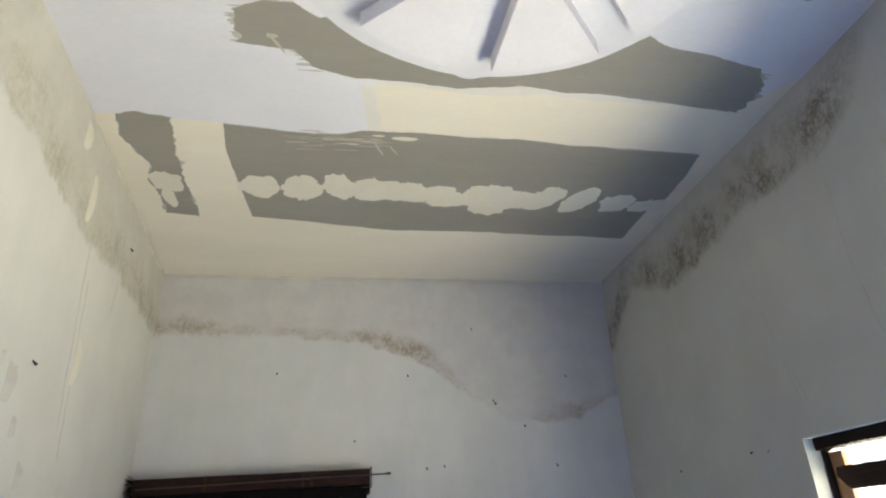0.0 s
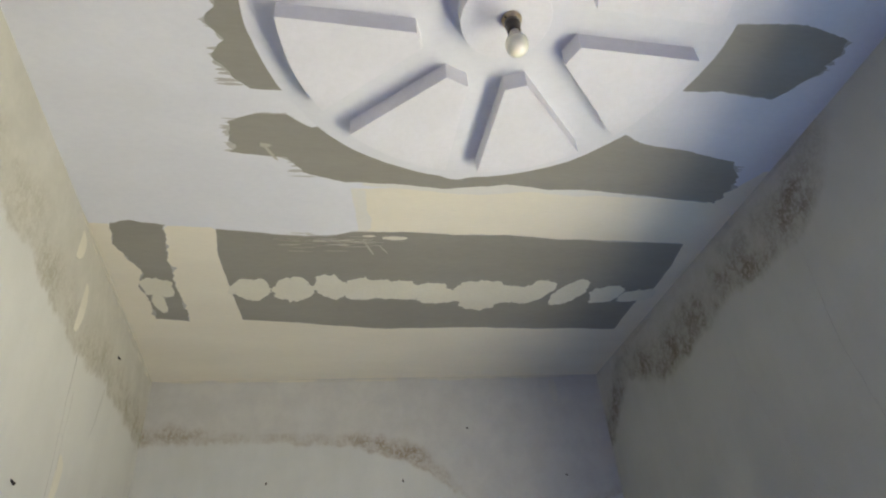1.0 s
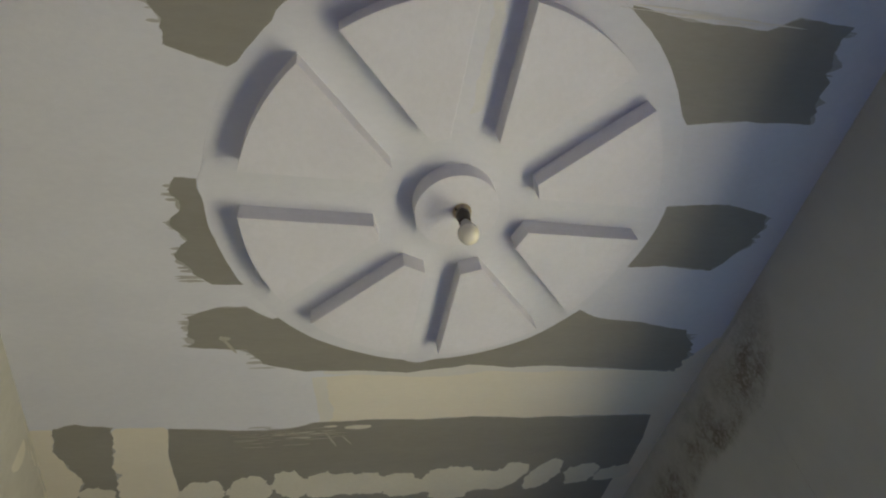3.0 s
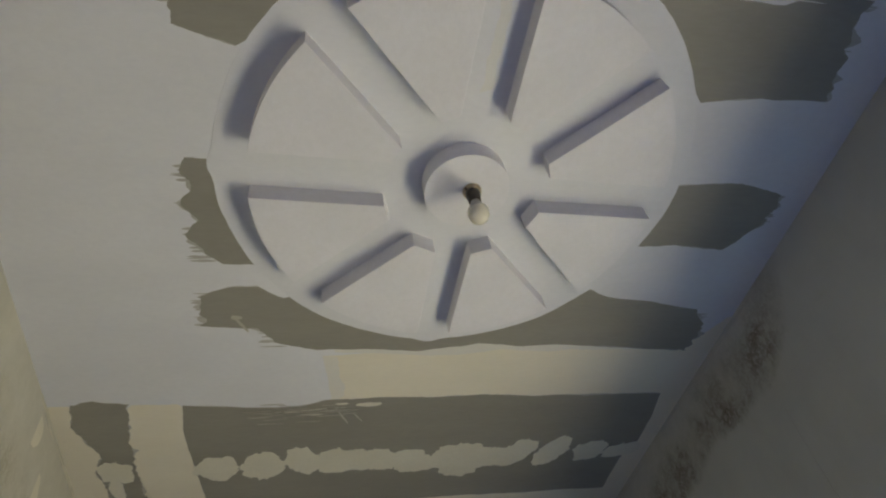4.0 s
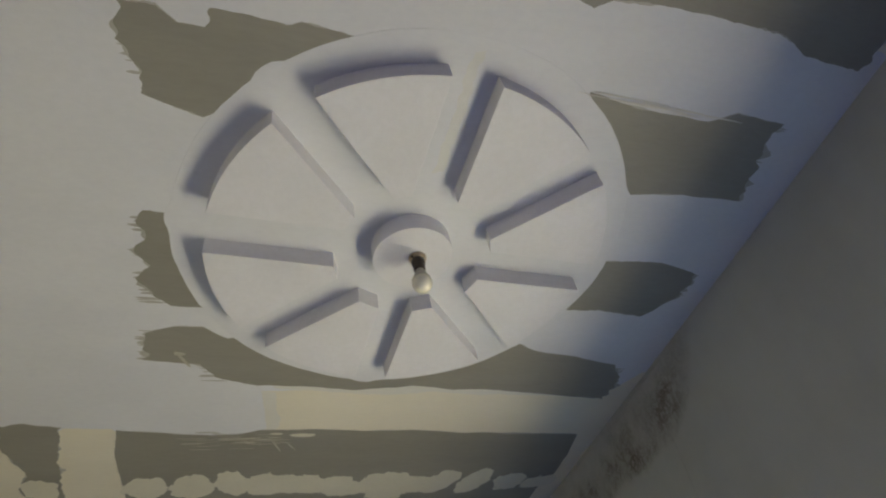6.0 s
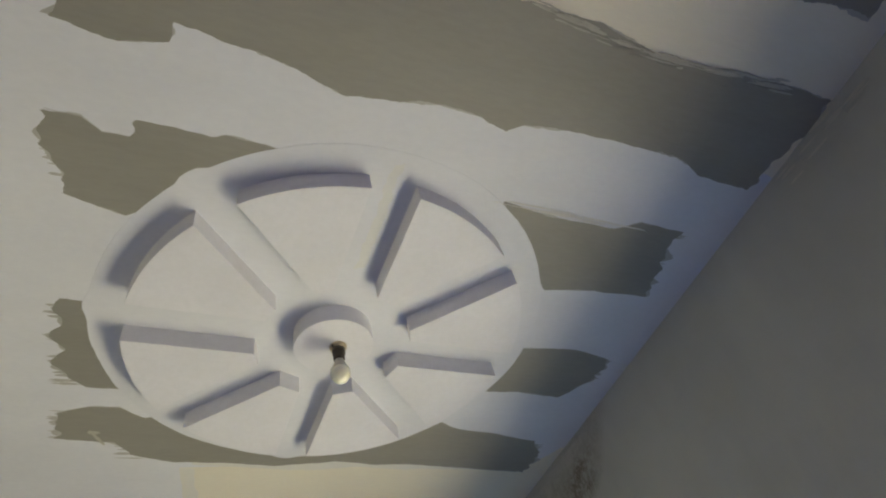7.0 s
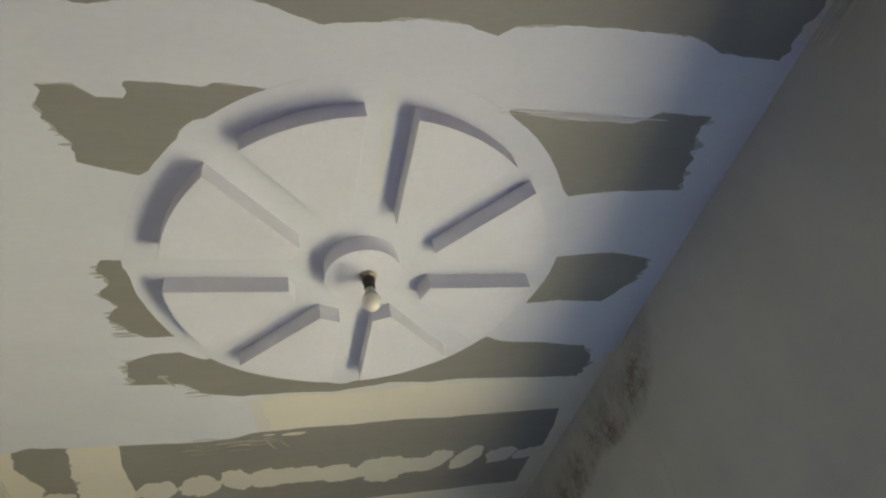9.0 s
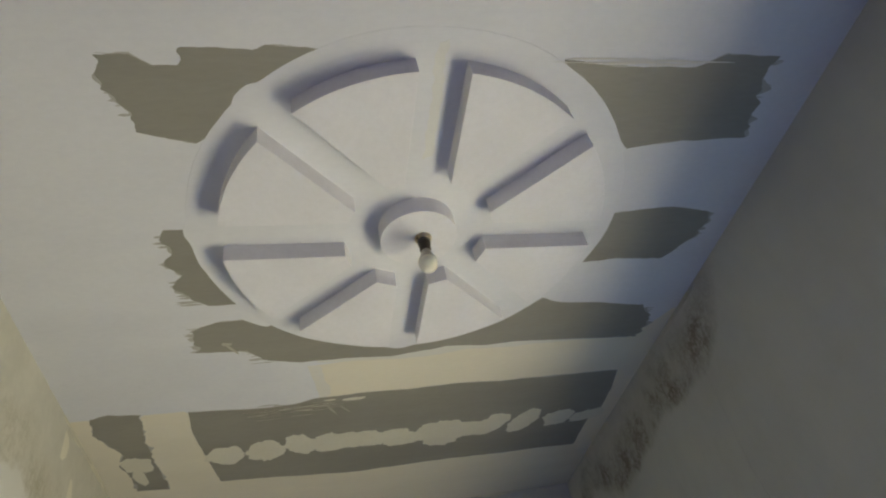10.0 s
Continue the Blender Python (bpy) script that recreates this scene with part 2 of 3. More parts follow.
def streaks(name, a, b, n, seed, z, material, label, spread=0.012, length=(0.03, 0.14), thick=(0.0012, 0.004), group="", m=None, depth=0.0015):
    """Thin dry-brush streaks, all drawn along x, scattered along the line from a to b."""
    rng = random.Random(seed)
    bm = bmesh.new()
    for k in range(n):
        f = rng.random()
        x, y = a[0] + (b[0] - a[0]) * f, a[1] + (b[1] - a[1]) * f + rng.gauss(0, spread)
        half, t = rng.uniform(*length) / 2, rng.uniform(*thick) / 2
        lean = (b[1] - a[1]) / (b[0] - a[0]) if abs(b[0] - a[0]) > abs(b[1] - a[1]) else rng.uniform(-0.06, 0.06)
        q = z - min(0.00006, depth / n) * k
        up, down = [], []
        for j in range(9):
            c = -1 + j / 4
            w = t * (1 - c * c) ** 0.5 * (0.7 + 0.9 * abs(noise.noise((c * 3, k * 1.7, seed)))) + 0.0001
            yy = y + lean * c * half + 0.0012 * noise.noise((c * 2, k * 2.3, seed + 4))
            up.append((x + c * half, yy + w))
            down.append((x + c * half, yy - w))
        ring = up + down[::-1]
        low = [bm.verts.new((px, py, q)) for px, py in ring]
        top = [bm.verts.new((px, py, z + 0.0004)) for px, py in ring]
        bm.faces.new(low)
        for j in range(len(ring)):
            i2 = (j + 1) % len(ring)
            bm.faces.new((low[j], top[j], top[i2], low[i2]))
    bmesh.ops.recalc_face_normals(bm, faces=bm.faces)
    ob = part(name, bm, material)
    if m:
        ob.matrix_world = m @ pose(0, 0, 0, 90, 0, 0)
    return tagged(ob, label, "brush streaks", group or "brush streaks", "structure")


# ---- walls, floor, ceiling ----
T = 0.15
floor = tagged(part("floor", boxed(-1.9, 1.6, -2.7, 2.7, -0.12, 0), BOUNCE_BLUE), "unseen floor of the small room, blue to tint the bounced light", "floor", kind="structure")
ceiling = tagged(part("ceiling", boxed(-1.9, 1.6, -2.7, 2.7, H, H + 0.12), CREAM), "flat board ceiling in old cream undercoat, patchily repainted", "ceiling", kind="structure")

WALL_WHITE = ((0.575, 0.59, 0.57), (0.64, 0.65, 0.63))
left_len, right_len = (LEFT_B - LEFT_A).length, (RIGHT_B - RIGHT_A).length
LEFT_MAT = wall_material("left_wall_paint", 0, 4.9,
                         [(0, 2.62), (2.6, 2.62), (2.86, 2.60), (3.05, 2.63), (3.28, 2.58), (3.60, 2.55), (4.02, 2.62), (4.6, 2.60), (4.8, 2.60)], 0.24,
                         [(0, 1.0), (2.6, 1.0), (3.4, 0.95), (4.0, 1.1), (4.6, 1.5), (4.8, 1.7)],
                         ((0.455, 0.45, 0.40), (0.53, 0.52, 0.465)), ((0.53, 0.535, 0.51), (0.58, 0.585, 0.555)), (0.23, 0.20, 0.125), 0.03, 0.45, 0.03)
# darker base than left and back walls: some of its shade painted in
RIGHT_MAT = wall_material("right_wall_shaded_paint", 0, 4.9,
                          [(0, 2.99), (2.6, 2.97), (2.82, 2.74), (3.0, 2.67), (3.38, 2.69), (3.98, 2.60), (4.4, 2.75), (4.66, 2.60), (4.8, 2.5)], 0.30,
                          [(0, 0), (2.65, 0), (2.9, 1.5), (3.4, 1.85), (3.9, 1.85), (4.8, 1.8)],
                          ((0.45, 0.455, 0.43), (0.52, 0.525, 0.495)), ((0.46, 0.475, 0.445), (0.51, 0.525, 0.495)), (0.165, 0.14, 0.102), 0.10, 0.12)
BACK_MAT = wall_material("back_wall_paint", -1.6, 1.2,
                         [(-1.6, 2.62), (-1.08, 2.62), (-0.61, 2.60), (-0.22, 2.53), (0.0, 2.44), (0.18, 2.30), (0.41, 2.16), (0.79, 2.16), (1.03, 2.28), (1.2, 2.4)], 0.13,
                         [(-1.6, 2.0), (-1.15, 1.3), (-0.9, 0.7), (-0.5, 1.1), (-0.3, 1.9), (0.0, 2.1), (0.12, 1.6), (0.22, 0.35), (0.5, 0.25), (0.62, 1.2), (0.8, 1.6), (1.0, 0.9), (1.2, 0.9)],
                         ((0.52, 0.52, 0.505), (0.59, 0.59, 0.565)), WALL_WHITE, (0.29, 0.23, 0.155), 0.05, 0.45, 0.022, True)
# near wall is out of view; its dark lilac tints the fill light
NEAR_MAT = paint("near_wall_fill_tint", (0.24, 0.225, 0.30), (0.28, 0.26, 0.34), 0.8)


def wall(name, a, b, boxes, material, label):
    """boxes: (along, along, low, high); the room's face lies on the line from a to b, the wall behind it."""
    bm = bmesh.new()
    for x0, x1, z0, z1 in boxes:
        box(bm, x0, x1, 0, T, z0, z1)
    ob = part(name, bm, material)
    d = b - a
    ob.matrix_world = Matrix.Translation(a) @ Matrix.Rotation(math.atan2(d.y, d.x), 4, "Z")
    return tagged(ob, label, "wall", kind="structure")


# the left wall runs from near to far with its thickness on the outer side
wall_left = wall("wall_left", LEFT_A, LEFT_B, [(-0.3, left_len + 0.0, 0, H)], LEFT_MAT, "off-white plaster wall, damp-stained and mouldy under the ceiling")
bm_r = bmesh.new()
y_off = -RIGHT_A.y
for y0, y1, z0, z1 in ((-0.3, WIN_Y0 + y_off, 0, H), (WIN_Y1 + y_off, right_len, 0, H), (WIN_Y0 + y_off, WIN_Y1 + y_off, 0, WIN_Z0), (WIN_Y0 + y_off, WIN_Y1 + y_off, WIN_Z1, H)):
    box(bm_r, y0, y1, -T, 0, z0, z1)
wall_right = part("wall_right", bm_r, RIGHT_MAT)
dr = RIGHT_B - RIGHT_A
wall_right.matrix_world = Matrix.Translation(RIGHT_A) @ Matrix.Rotation(math.atan2(dr.y, dr.x), 4, "Z")
tagged(wall_right, "white plaster wall with a window and black mould under the ceiling", "wall", kind="structure")
wall_back = wall("wall_back", Vector((0, 2.37, 0)), Vector((1, 2.37, 0)), [(-1.9, 1.6, 0, H)], BACK_MAT, "white plaster wall with a brown damp line and nails")
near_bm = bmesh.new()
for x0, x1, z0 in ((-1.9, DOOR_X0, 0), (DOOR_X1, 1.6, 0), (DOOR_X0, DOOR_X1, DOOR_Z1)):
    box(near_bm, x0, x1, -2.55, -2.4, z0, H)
wall_near = tagged(part("wall_near", near_bm, NEAR_MAT), "unseen dark lilac wall that tints the fill, with an open doorway", "wall", kind="structure")

# ---- paint on the ceiling ----
Z_WHITE, Z_GREY, Z_DAB = H - 0.0006, H - 0.0012, H - 0.0018
patch("white_paint", [(-1.42, -0.9), (-1.42, 0.955), (-1.25, 0.955), (-1.24, 0.975), (-1.07, 0.985), (-1.05, 0.965), (-0.90, 0.97), (-0.87, 1.01), (-0.40, 1.03), (-0.37, 0.97), (-0.385, 0.85), (-0.40, 0.735), (-0.22, 0.722), (-0.12, 0.715), (-0.05, 0.71), (0.08, 0.72), (0.2, 0.70), (0.3, 0.71), (0.4, 0.70), (0.99, 0.69), (1.06, 0.58), (1.2, 0.54), (1.2, -0.77), (0.9, -0.84), (0.0, -0.9)],
      1, Z_WHITE, WHITE, "broad coat of bluish-white paint on the ceiling", "paint coat", brush=0.003, side=0.005)
patch("thin_white_paint", [(-0.42, 0.735), (-0.352, 0.74), (-0.338, 0.85), (-0.322, 0.95), (-0.34, 1.0), (-0.42, 0.99)], 14, Z_WHITE + 0.0003, WHITE_THIN,
      "thin half-dry edge of the white paint over cream", "paint coat", brush=0.012, side=0.004)
GREY = "grey primer patches on the ceiling"
GL = "patch of dark grey primer with ragged brushed ends"


def primer(points, seed, label, brush, side):
    ob = patch("primer_patch", points, seed, Z_GREY, PRIMER, label, "paint patch", GREY, brush, side)
    # a half-dry first coat shows past the ends
    part("thin_edge", slab(ragged(points, seed + 200, brush * 1.5 + (0.004 if brush > 0.015 else -0.002), side * 1.25), Z_GREY + 0.0003, Z_GREY + 0.0005), PRIMER_THIN, ob, "half-dry pale grey edge")
    return ob


BAND = "long band of dark grey primer across the ceiling"
patch("paint_rim", [(-0.36, 0.68), (0.92, 0.68), (0.96, 0.752), (0.70, 0.744), (0.50, 0.735), (0.42, 0.745), (0.33, 0.735), (0.22, 0.722), (0.10, 0.742), (-0.02, 0.748), (-0.12, 0.735), (-0.25, 0.728), (-0.36, 0.718)], 15, Z_WHITE - 0.00015, WHITE_THIN,
      "pale rim of paint between primer and cream undercoat", "paint coat", brush=0.003, side=0.006)
primer([(-0.885, 0.98), (-0.72, 1.0), (-0.56, 1.02), (-0.47, 1.015), (-0.39, 0.985), (-0.20, 0.98), (0.01, 0.995), (0.22, 0.99), (0.39, 1.01), (0.67, 1.02), (0.965, 1.03), (0.985, 1.20), (0.985, 1.38), (0.945, 1.52), (0.94, 1.785), (0.49, 1.775),
        (0.11, 1.76), (-0.22, 1.77), (-0.49, 1.73), (-0.75, 1.69), (-0.88, 1.675), (-0.895, 1.41), (-0.905, 1.16)], 2, BAND, 0.003, 0.008)
primer([(-1.24, 0.955), (-1.17, 0.94), (-1.065, 0.96), (-1.095, 1.18), (-1.11, 1.43), (-1.113, 1.685), (-1.25, 1.66), (-1.24, 1.53), (-1.25, 1.38), (-1.21, 1.28), (-1.24, 1.17), (-1.27, 1.08)],
       3, "short block of dark grey primer by the mouldy wall", 0.013, 0.012)
primer([(-0.77, 0.44), (-0.68, 0.40), (-0.59, 0.40), (-0.52, 0.46), (-0.42, 0.40), (0.42, 0.40), (0.56, 0.47), (0.72, 0.49), (0.91, 0.535), (0.98, 0.61), (0.97, 0.76), (0.70, 0.735), (0.42, 0.70), (0.29, 0.71), (0.14, 0.685), (-0.08, 0.72), (-0.27, 0.70),
        (-0.42, 0.695), (-0.55, 0.66), (-0.60, 0.59), (-0.76, 0.57), (-0.78, 0.51)], 4, "curved band of grey primer along the rose's edge", 0.034, 0.008)
primer([(-0.77, -0.01), (-0.74, -0.05), (-0.60, -0.04), (-0.55, 0.17), (-0.55, 0.31), (-0.68, 0.31), (-0.73, 0.27), (-0.77, 0.20), (-0.73, 0.15), (-0.77, 0.10), (-0.745, 0.05)], 5, "small " + GL, 0.024, 0.006)
primer([(0.60, 0.0), (0.84, -0.01), (1.0, 0.03), (1.0, 0.12), (0.89, 0.25), (0.71, 0.23), (0.56, 0.235), (0.56, 0.14)], 6, "small " + GL, 0.028, 0.008)
primer([(0.33, -0.56), (0.48, -0.54), (0.70, -0.53), (0.78, -0.57), (0.94, -0.56), (0.915, -0.51), (0.94, -0.43), (0.96, -0.29), (0.76, -0.29), (0.59, -0.27), (0.50, -0.36), (0.40, -0.45)], 7, "broad " + GL, 0.026, 0.006)
primer([(-0.75, -0.60), (-0.68, -0.60), (-0.64, -0.57), (-0.585, -0.57), (-0.57, -0.615), (-0.42, -0.60), (-0.39, -0.615), (-0.28, -0.60), (-0.38, -0.50), (-0.50, -0.40), (-0.59, -0.35), (-0.72, -0.39), (-0.72, -0.45), (-0.755, -0.51)], 8, "broad " + GL, 0.022, 0.006)
primer([(-0.73, -0.80), (-0.70, -0.86), (-0.74, -0.97), (-0.5, -1.10), (0.01, -1.085), (0.12, -1.07), (0.37, -1.07), (0.57, -1.03), (0.82, -1.05), (1.10, -1.05), (1.085, -0.92), (1.05, -0.745), (0.87, -0.755), (0.78, -0.79), (0.68, -0.80), (0.42, -0.80), (0.29, -0.79),
        (0.25, -0.765), (0.17, -0.79), (0.02, -0.79), (-0.16, -0.77), (-0.25, -0.80), (-0.42, -0.83), (-0.51, -0.845), (-0.52, -0.80), (-0.61, -0.78)], 9, BAND, 0.026, 0.008)
primer([(0.55, -1.24), (0.79, -1.25), (1.04, -1.26), (1.08, -1.40), (1.05, -1.80), (-0.6, -1.80), (-0.6, -1.25)], 10, BAND, 0.012, 0.012)

# dabs of putty over the screw heads, in a row down the middle of the far band
DABS = "putty dabs over the ceiling's screws"
for k, (x, y, w, d) in enumerate([(-0.81, 1.405, 0.185, 0.16), (-0.64, 1.41, 0.175, 0.19), (-0.48, 1.39, 0.17, 0.17), (-0.33, 1.40, 0.22, 0.18), (-0.185, 1.415, 0.20, 0.17), (-0.03, 1.44, 0.20, 0.17),
                                  (0.175, 1.445, 0.27, 0.23), (0.32, 1.445, 0.20, 0.13), (0.425, 1.42, 0.16, 0.17), (0.595, 1.425, 0.16, 0.19), (0.77, 1.435, 0.16, 0.15), (0.93, 1.45, 0.17, 0.11), (-1.185, 1.39, 0.13, 0.15), (-1.205, 1.52, 0.055, 0.16)]):
    tilt = (-0.05, -0.2, 0.1, 0, 0, 0.15, 0.1, -0.1, -0.5, -0.75, -0.2, -0.1, 0.1, 0)[k]
    pts = []
    for j in range(80):
        a = 2 * math.pi * j / 80
        c, s = math.cos(a), math.sin(a)
        wob = 1 + 0.26 * noise.noise((c * 1.6, s * 1.6, k * 3.1)) + 0.14 * noise.noise((c * 5, s * 5, k * 5.7))
        pts.append((x + wob * w / 2 * c, y + wob * d / 2 * math.copysign(abs(s) ** (1.3 if k < 3 else 0.8), s) + tilt * w / 2 * c
                    - (0.035 * max(0.0, noise.noise((c * 9, k * 2.3, 1.7)) - 0.12) if s < -0.2 else -0.016 * max(0.0, noise.noise((c * 7, k * 2.3, 9.1))))))
    patch("putty_dab", pts, 30 + k, Z_DAB - 0.00004 * k, PUTTY, "oval dab of cream putty smeared on grey primer", "putty dab", DABS, 0.006, 0.010)
# thin smears along the band's edge
for k, (x, y, w, d) in enumerate([(-0.23, 1.018, 0.10, 0.026), (-0.33, 1.008, 0.05, 0.012)]):
    pts = [(x + w / 2 * math.cos(2 * math.pi * j / 12), y + d / 2 * math.sin(2 * math.pi * j / 12)) for j in range(12)]
    patch("putty_smear", pts, 60 + k, Z_DAB - 0.00004 * k, PUTTY, "thin smear of cream putty dragged over grey primer", "putty smear", "putty smears", 0.02, 0.006)
Z_BRUSH = Z_DAB - 0.0011
streaks("dry_brush", (-0.64, 1.065), (-0.30, 1.06), 34, 1, Z_BRUSH, PUTTY_THIN, "thin dry streaks of putty on dark primer", 0.026, (0.03, 0.13), (0.001, 0.0035))
streaks("dry_brush", (-0.52, 1.05), (-0.33, 1.045), 9, 2, Z_BRUSH - 0.0005, PUTTY, "thin dry streaks of putty on dark primer", 0.014, (0.03, 0.10), (0.0015, 0.005))
BACK_EDGE = "pale dry streaks along the edge of the dark primer"
streaks("dry_brush", (0.20, -1.066), (0.60, -1.035), 44, 3, Z_BRUSH, PUTTY_THIN, BACK_EDGE, 0.006, (0.02, 0.07), (0.002, 0.007))
streaks("dry_brush", (0.52, -1.034), (0.95, -1.048), 60, 4, Z_BRUSH, PUTTY_THIN, BACK_EDGE, 0.006, (0.02, 0.10), (0.002, 0.007))
streaks("dry_brush", (0.45, -1.03), (0.90, -1.03), 16, 5, Z_BRUSH - 0.0007, PRIMER, "dark dry streaks past the edge of the primer", 0.008, (0.02, 0.08), (0.001, 0.003))
streaks("dry_brush", (0.36, -0.558), (0.76, -0.545), 20, 6, Z_BRUSH, WHITE_THIN, BACK_EDGE, 0.005, (0.05, 0.16), (0.001, 0.0035))
# bristle marks where the brush left the board at the ends of the patches
ENDS = "grey bristle marks at the ragged end of a patch"
for k, (x, y0, y1, n, long) in enumerate([(-0.770, 0.43, 0.585, 11, 0.07), (-0.760, -0.02, 0.12, 9, 0.07), (-0.760, 0.16, 0.29, 8, 0.06), (-0.745, -0.59, -0.44, 11, 0.06), (0.985, 0.03, 0.14, 8, 0.06),
                                           (0.945, -0.55, -0.31, 11, 0.05), (0.965, 0.56, 0.72, 9, 0.045), (-0.585, 0.58, 0.66, 8, 0.07), (-1.255, 0.97, 1.22, 10, 0.04), (-0.70, -0.96, -0.80, 8, 0.06)]):
    inner = x + (0.022 if x < 0 else -0.022)
    streaks("bristle_marks", (inner, y0), (inner + 0.004, y1), n, 20 + k, Z_GREY + 0.00048, PRIMER_THIN, ENDS, 0.006, (long * 0.9, long * 1.5), (0.004, 0.012), "bristle marks", depth=0.0004)

for k, (x, y, w, d, slant) in enumerate([(-0.33, 1.085, 0.009, 0.10, 0.022), (-0.655, 0.56, 0.012, 0.08, 0.022), (-0.665, 0.535, 0.035, 0.018, 0.0), (-0.27, 1.10, 0.006, 0.06, 0.018)]):
    pts = [(x + w / 2 * math.cos(2 * math.pi * j / 16) + slant * math.sin(2 * math.pi * j / 16), y + d / 2 * math.sin(2 * math.pi * j / 16)) for j in range(16)]
    patch("putty_smear", pts, 80 + k, Z_DAB - 0.0008 - 0.00004 * k, PUTTY_THIN, "slanting thin smear of cream putty on grey primer", "putty smear", "putty smears", 0.003, 0.004)

# ---- plaster rose ----
CX, CY, RO, RI, DEPTH = -0.018, -0.005, 0.570, 0.227, 0.060
rose = tagged(new("ceiling_rose"), "round white gypsum ceiling rose with eight raised wedge panels", "ceiling rose")
rose.location = (CX, CY, H)
ring = []
for k in range(180):
    a = 2 * math.pi * k / 180
    r = 0.655 + 0.013 * math.cos(a - radians(205)) + 0.006 * noise.noise((math.cos(a) * 4, math.sin(a) * 4, 2)) + 0.002 * noise.noise((math.cos(a) * 25, math.sin(a) * 25, 4))
    for spoke in (93.3, 183.3, 228.3):
        r += 0.014 * math.exp(-((math.degrees(a) - spoke) / 3.2) ** 4)
    ring.append((0.009 + r * math.cos(a), 0.010 + r * math.sin(a)))
part("base_disc", slab(ring, -0.00145, 0, 0.0008), WHITE, rose, "flat white plaster ring and spokes")


def wedge_outline(low, high):
    """One wedge round +x between two spokes; its edges run parallel to their middle lines, low and high metres from them."""
    half = radians(22.5)
    a0, a1 = -half + math.asin(low / RO), half - math.asin(high / RO)
    pts = [(RO * math.cos(a0 + (a1 - a0) * k / 20), RO * math.sin(a0 + (a1 - a0) * k / 20)) for k in range(21)]
    for a in (half - math.asin(high / RI), -half + math.asin(low / RI)):
        pts.append((RI * math.cos(a), RI * math.sin(a)))
    return pts


# half widths of the hand-cast spokes on both sides of each wedge
SPOKES = [(0.054, 0.059), (0.057, 0.056), (0.049, 0.057), (0.060, 0.066), (0.072, 0.055), (0.064, 0.063), (0.065, 0.054), (0.068, 0.060)]
for k, (low, high) in enumerate(SPOKES):
    w = part("wedge_panel", slab(wedge_outline(low, high), -DEPTH, -0.001, 0.0009), PLASTER, rose)
    w.rotation_euler.z = radians(3.3 + 22.5 + 45 * k)
part("hub", slab([(0.116 * math.cos(2 * math.pi * k / 64), 0.116 * math.sin(2 * math.pi * k / 64)) for k in range(64)], -DEPTH, -0.001, 0.0009), PLASTER, rose, "round plaster boss in the middle")

a0 = radians(3.3 + 270)
strip = [(0.015 * (j - 1) * 0.9, r) for j, rs in ((0, (0.27, 0.36, 0.45, 0.54, 0.62)), (2, (0.61, 0.52, 0.43, 0.34, 0.26))) for r in rs]
bm = slab(ragged(strip, 301, 0.010, 0.006), -0.0020, -0.001)
bmesh.ops.rotate(bm, verts=bm.verts, cent=(0, 0, 0), matrix=Matrix.Rotation(a0 - radians(90), 3, "Z"))
part("bare_strip", bm, BARE, rose, "yellowish strip left bare along a spoke")

# ---- lamp in the rose ----
bulb = tagged(new("light_bulb"), "unlit frosted bulb in a dark holder with a brass cap", "light bulb")
bulb.location = (-0.006, -0.008, H - DEPTH)
bulb.scale = (0.94, 0.94, 0.94)
cap = part("ceiling_cap", lathe([(0.0275, 0), (0.0275, -0.005), (0.024, -0.011), (0.019, -0.014)]), BRASS, bulb, "worn brass cap", True)
for a in (0.6, 3.7):
    part("cap_screw", rod(bmesh.new(), (0.0245 * math.cos(a), 0.0245 * math.sin(a), -0.006), (0.0245 * math.cos(a), 0.0245 * math.sin(a), -0.0125), 0.003, 10), NAIL, cap, "small dark screw head")
part("bulb_holder", lathe([(0.021, -0.012), (0.021, -0.028), (0.018, -0.034), (0.018, -0.052), (0.0155, -0.056)]), SOCKET, bulb, "dark bakelite holder", True)
part("bulb_collar", lathe([(0.0130, -0.052), (0.0140, -0.058), (0.0165, -0.068), (0.0225, -0.082), (0.0272, -0.092), (0.0278, -0.0945)], 40), COLLAR, bulb, "matt white plastic collar", True)
part("frosted_dome", lathe([(0.0282, -0.0935), (0.0296, -0.101), (0.0298, -0.108), (0.0285, -0.117), (0.0250, -0.1255), (0.0195, -0.132), (0.0125, -0.1362), (0.005, -0.1378)], 40), GLASSY, bulb, "frosted cream dome", True)

# ---- window ----
def in_wall(ob):
    """Sets a thing that is built along the right wall (x along it from its near end, y into it as minus) in its place."""
    ob.matrix_world = wall_right.matrix_world
    return ob


W0, W1 = WIN_Y0 + y_off, WIN_Y1 + y_off
window = tagged(in_wall(new("window_1")), "dark wooden window frame with bars in a white reveal", "window", kind="structure")
FR, D0, D1 = 0.012, -0.072, -0.050      # frame's thickness, its outer and inner face
part("window_frame", boxed(W1 - FR, W1 - 0.002, D0, D1, WIN_Z0 + 0.002, WIN_Z1 - 0.002, bevel=0.003), WOOD, window)
part("window_frame", boxed(W0 + 0.002, W0 + FR, D0, D1, WIN_Z0 + 0.002, WIN_Z1 - 0.002, bevel=0.003), WOOD, window)


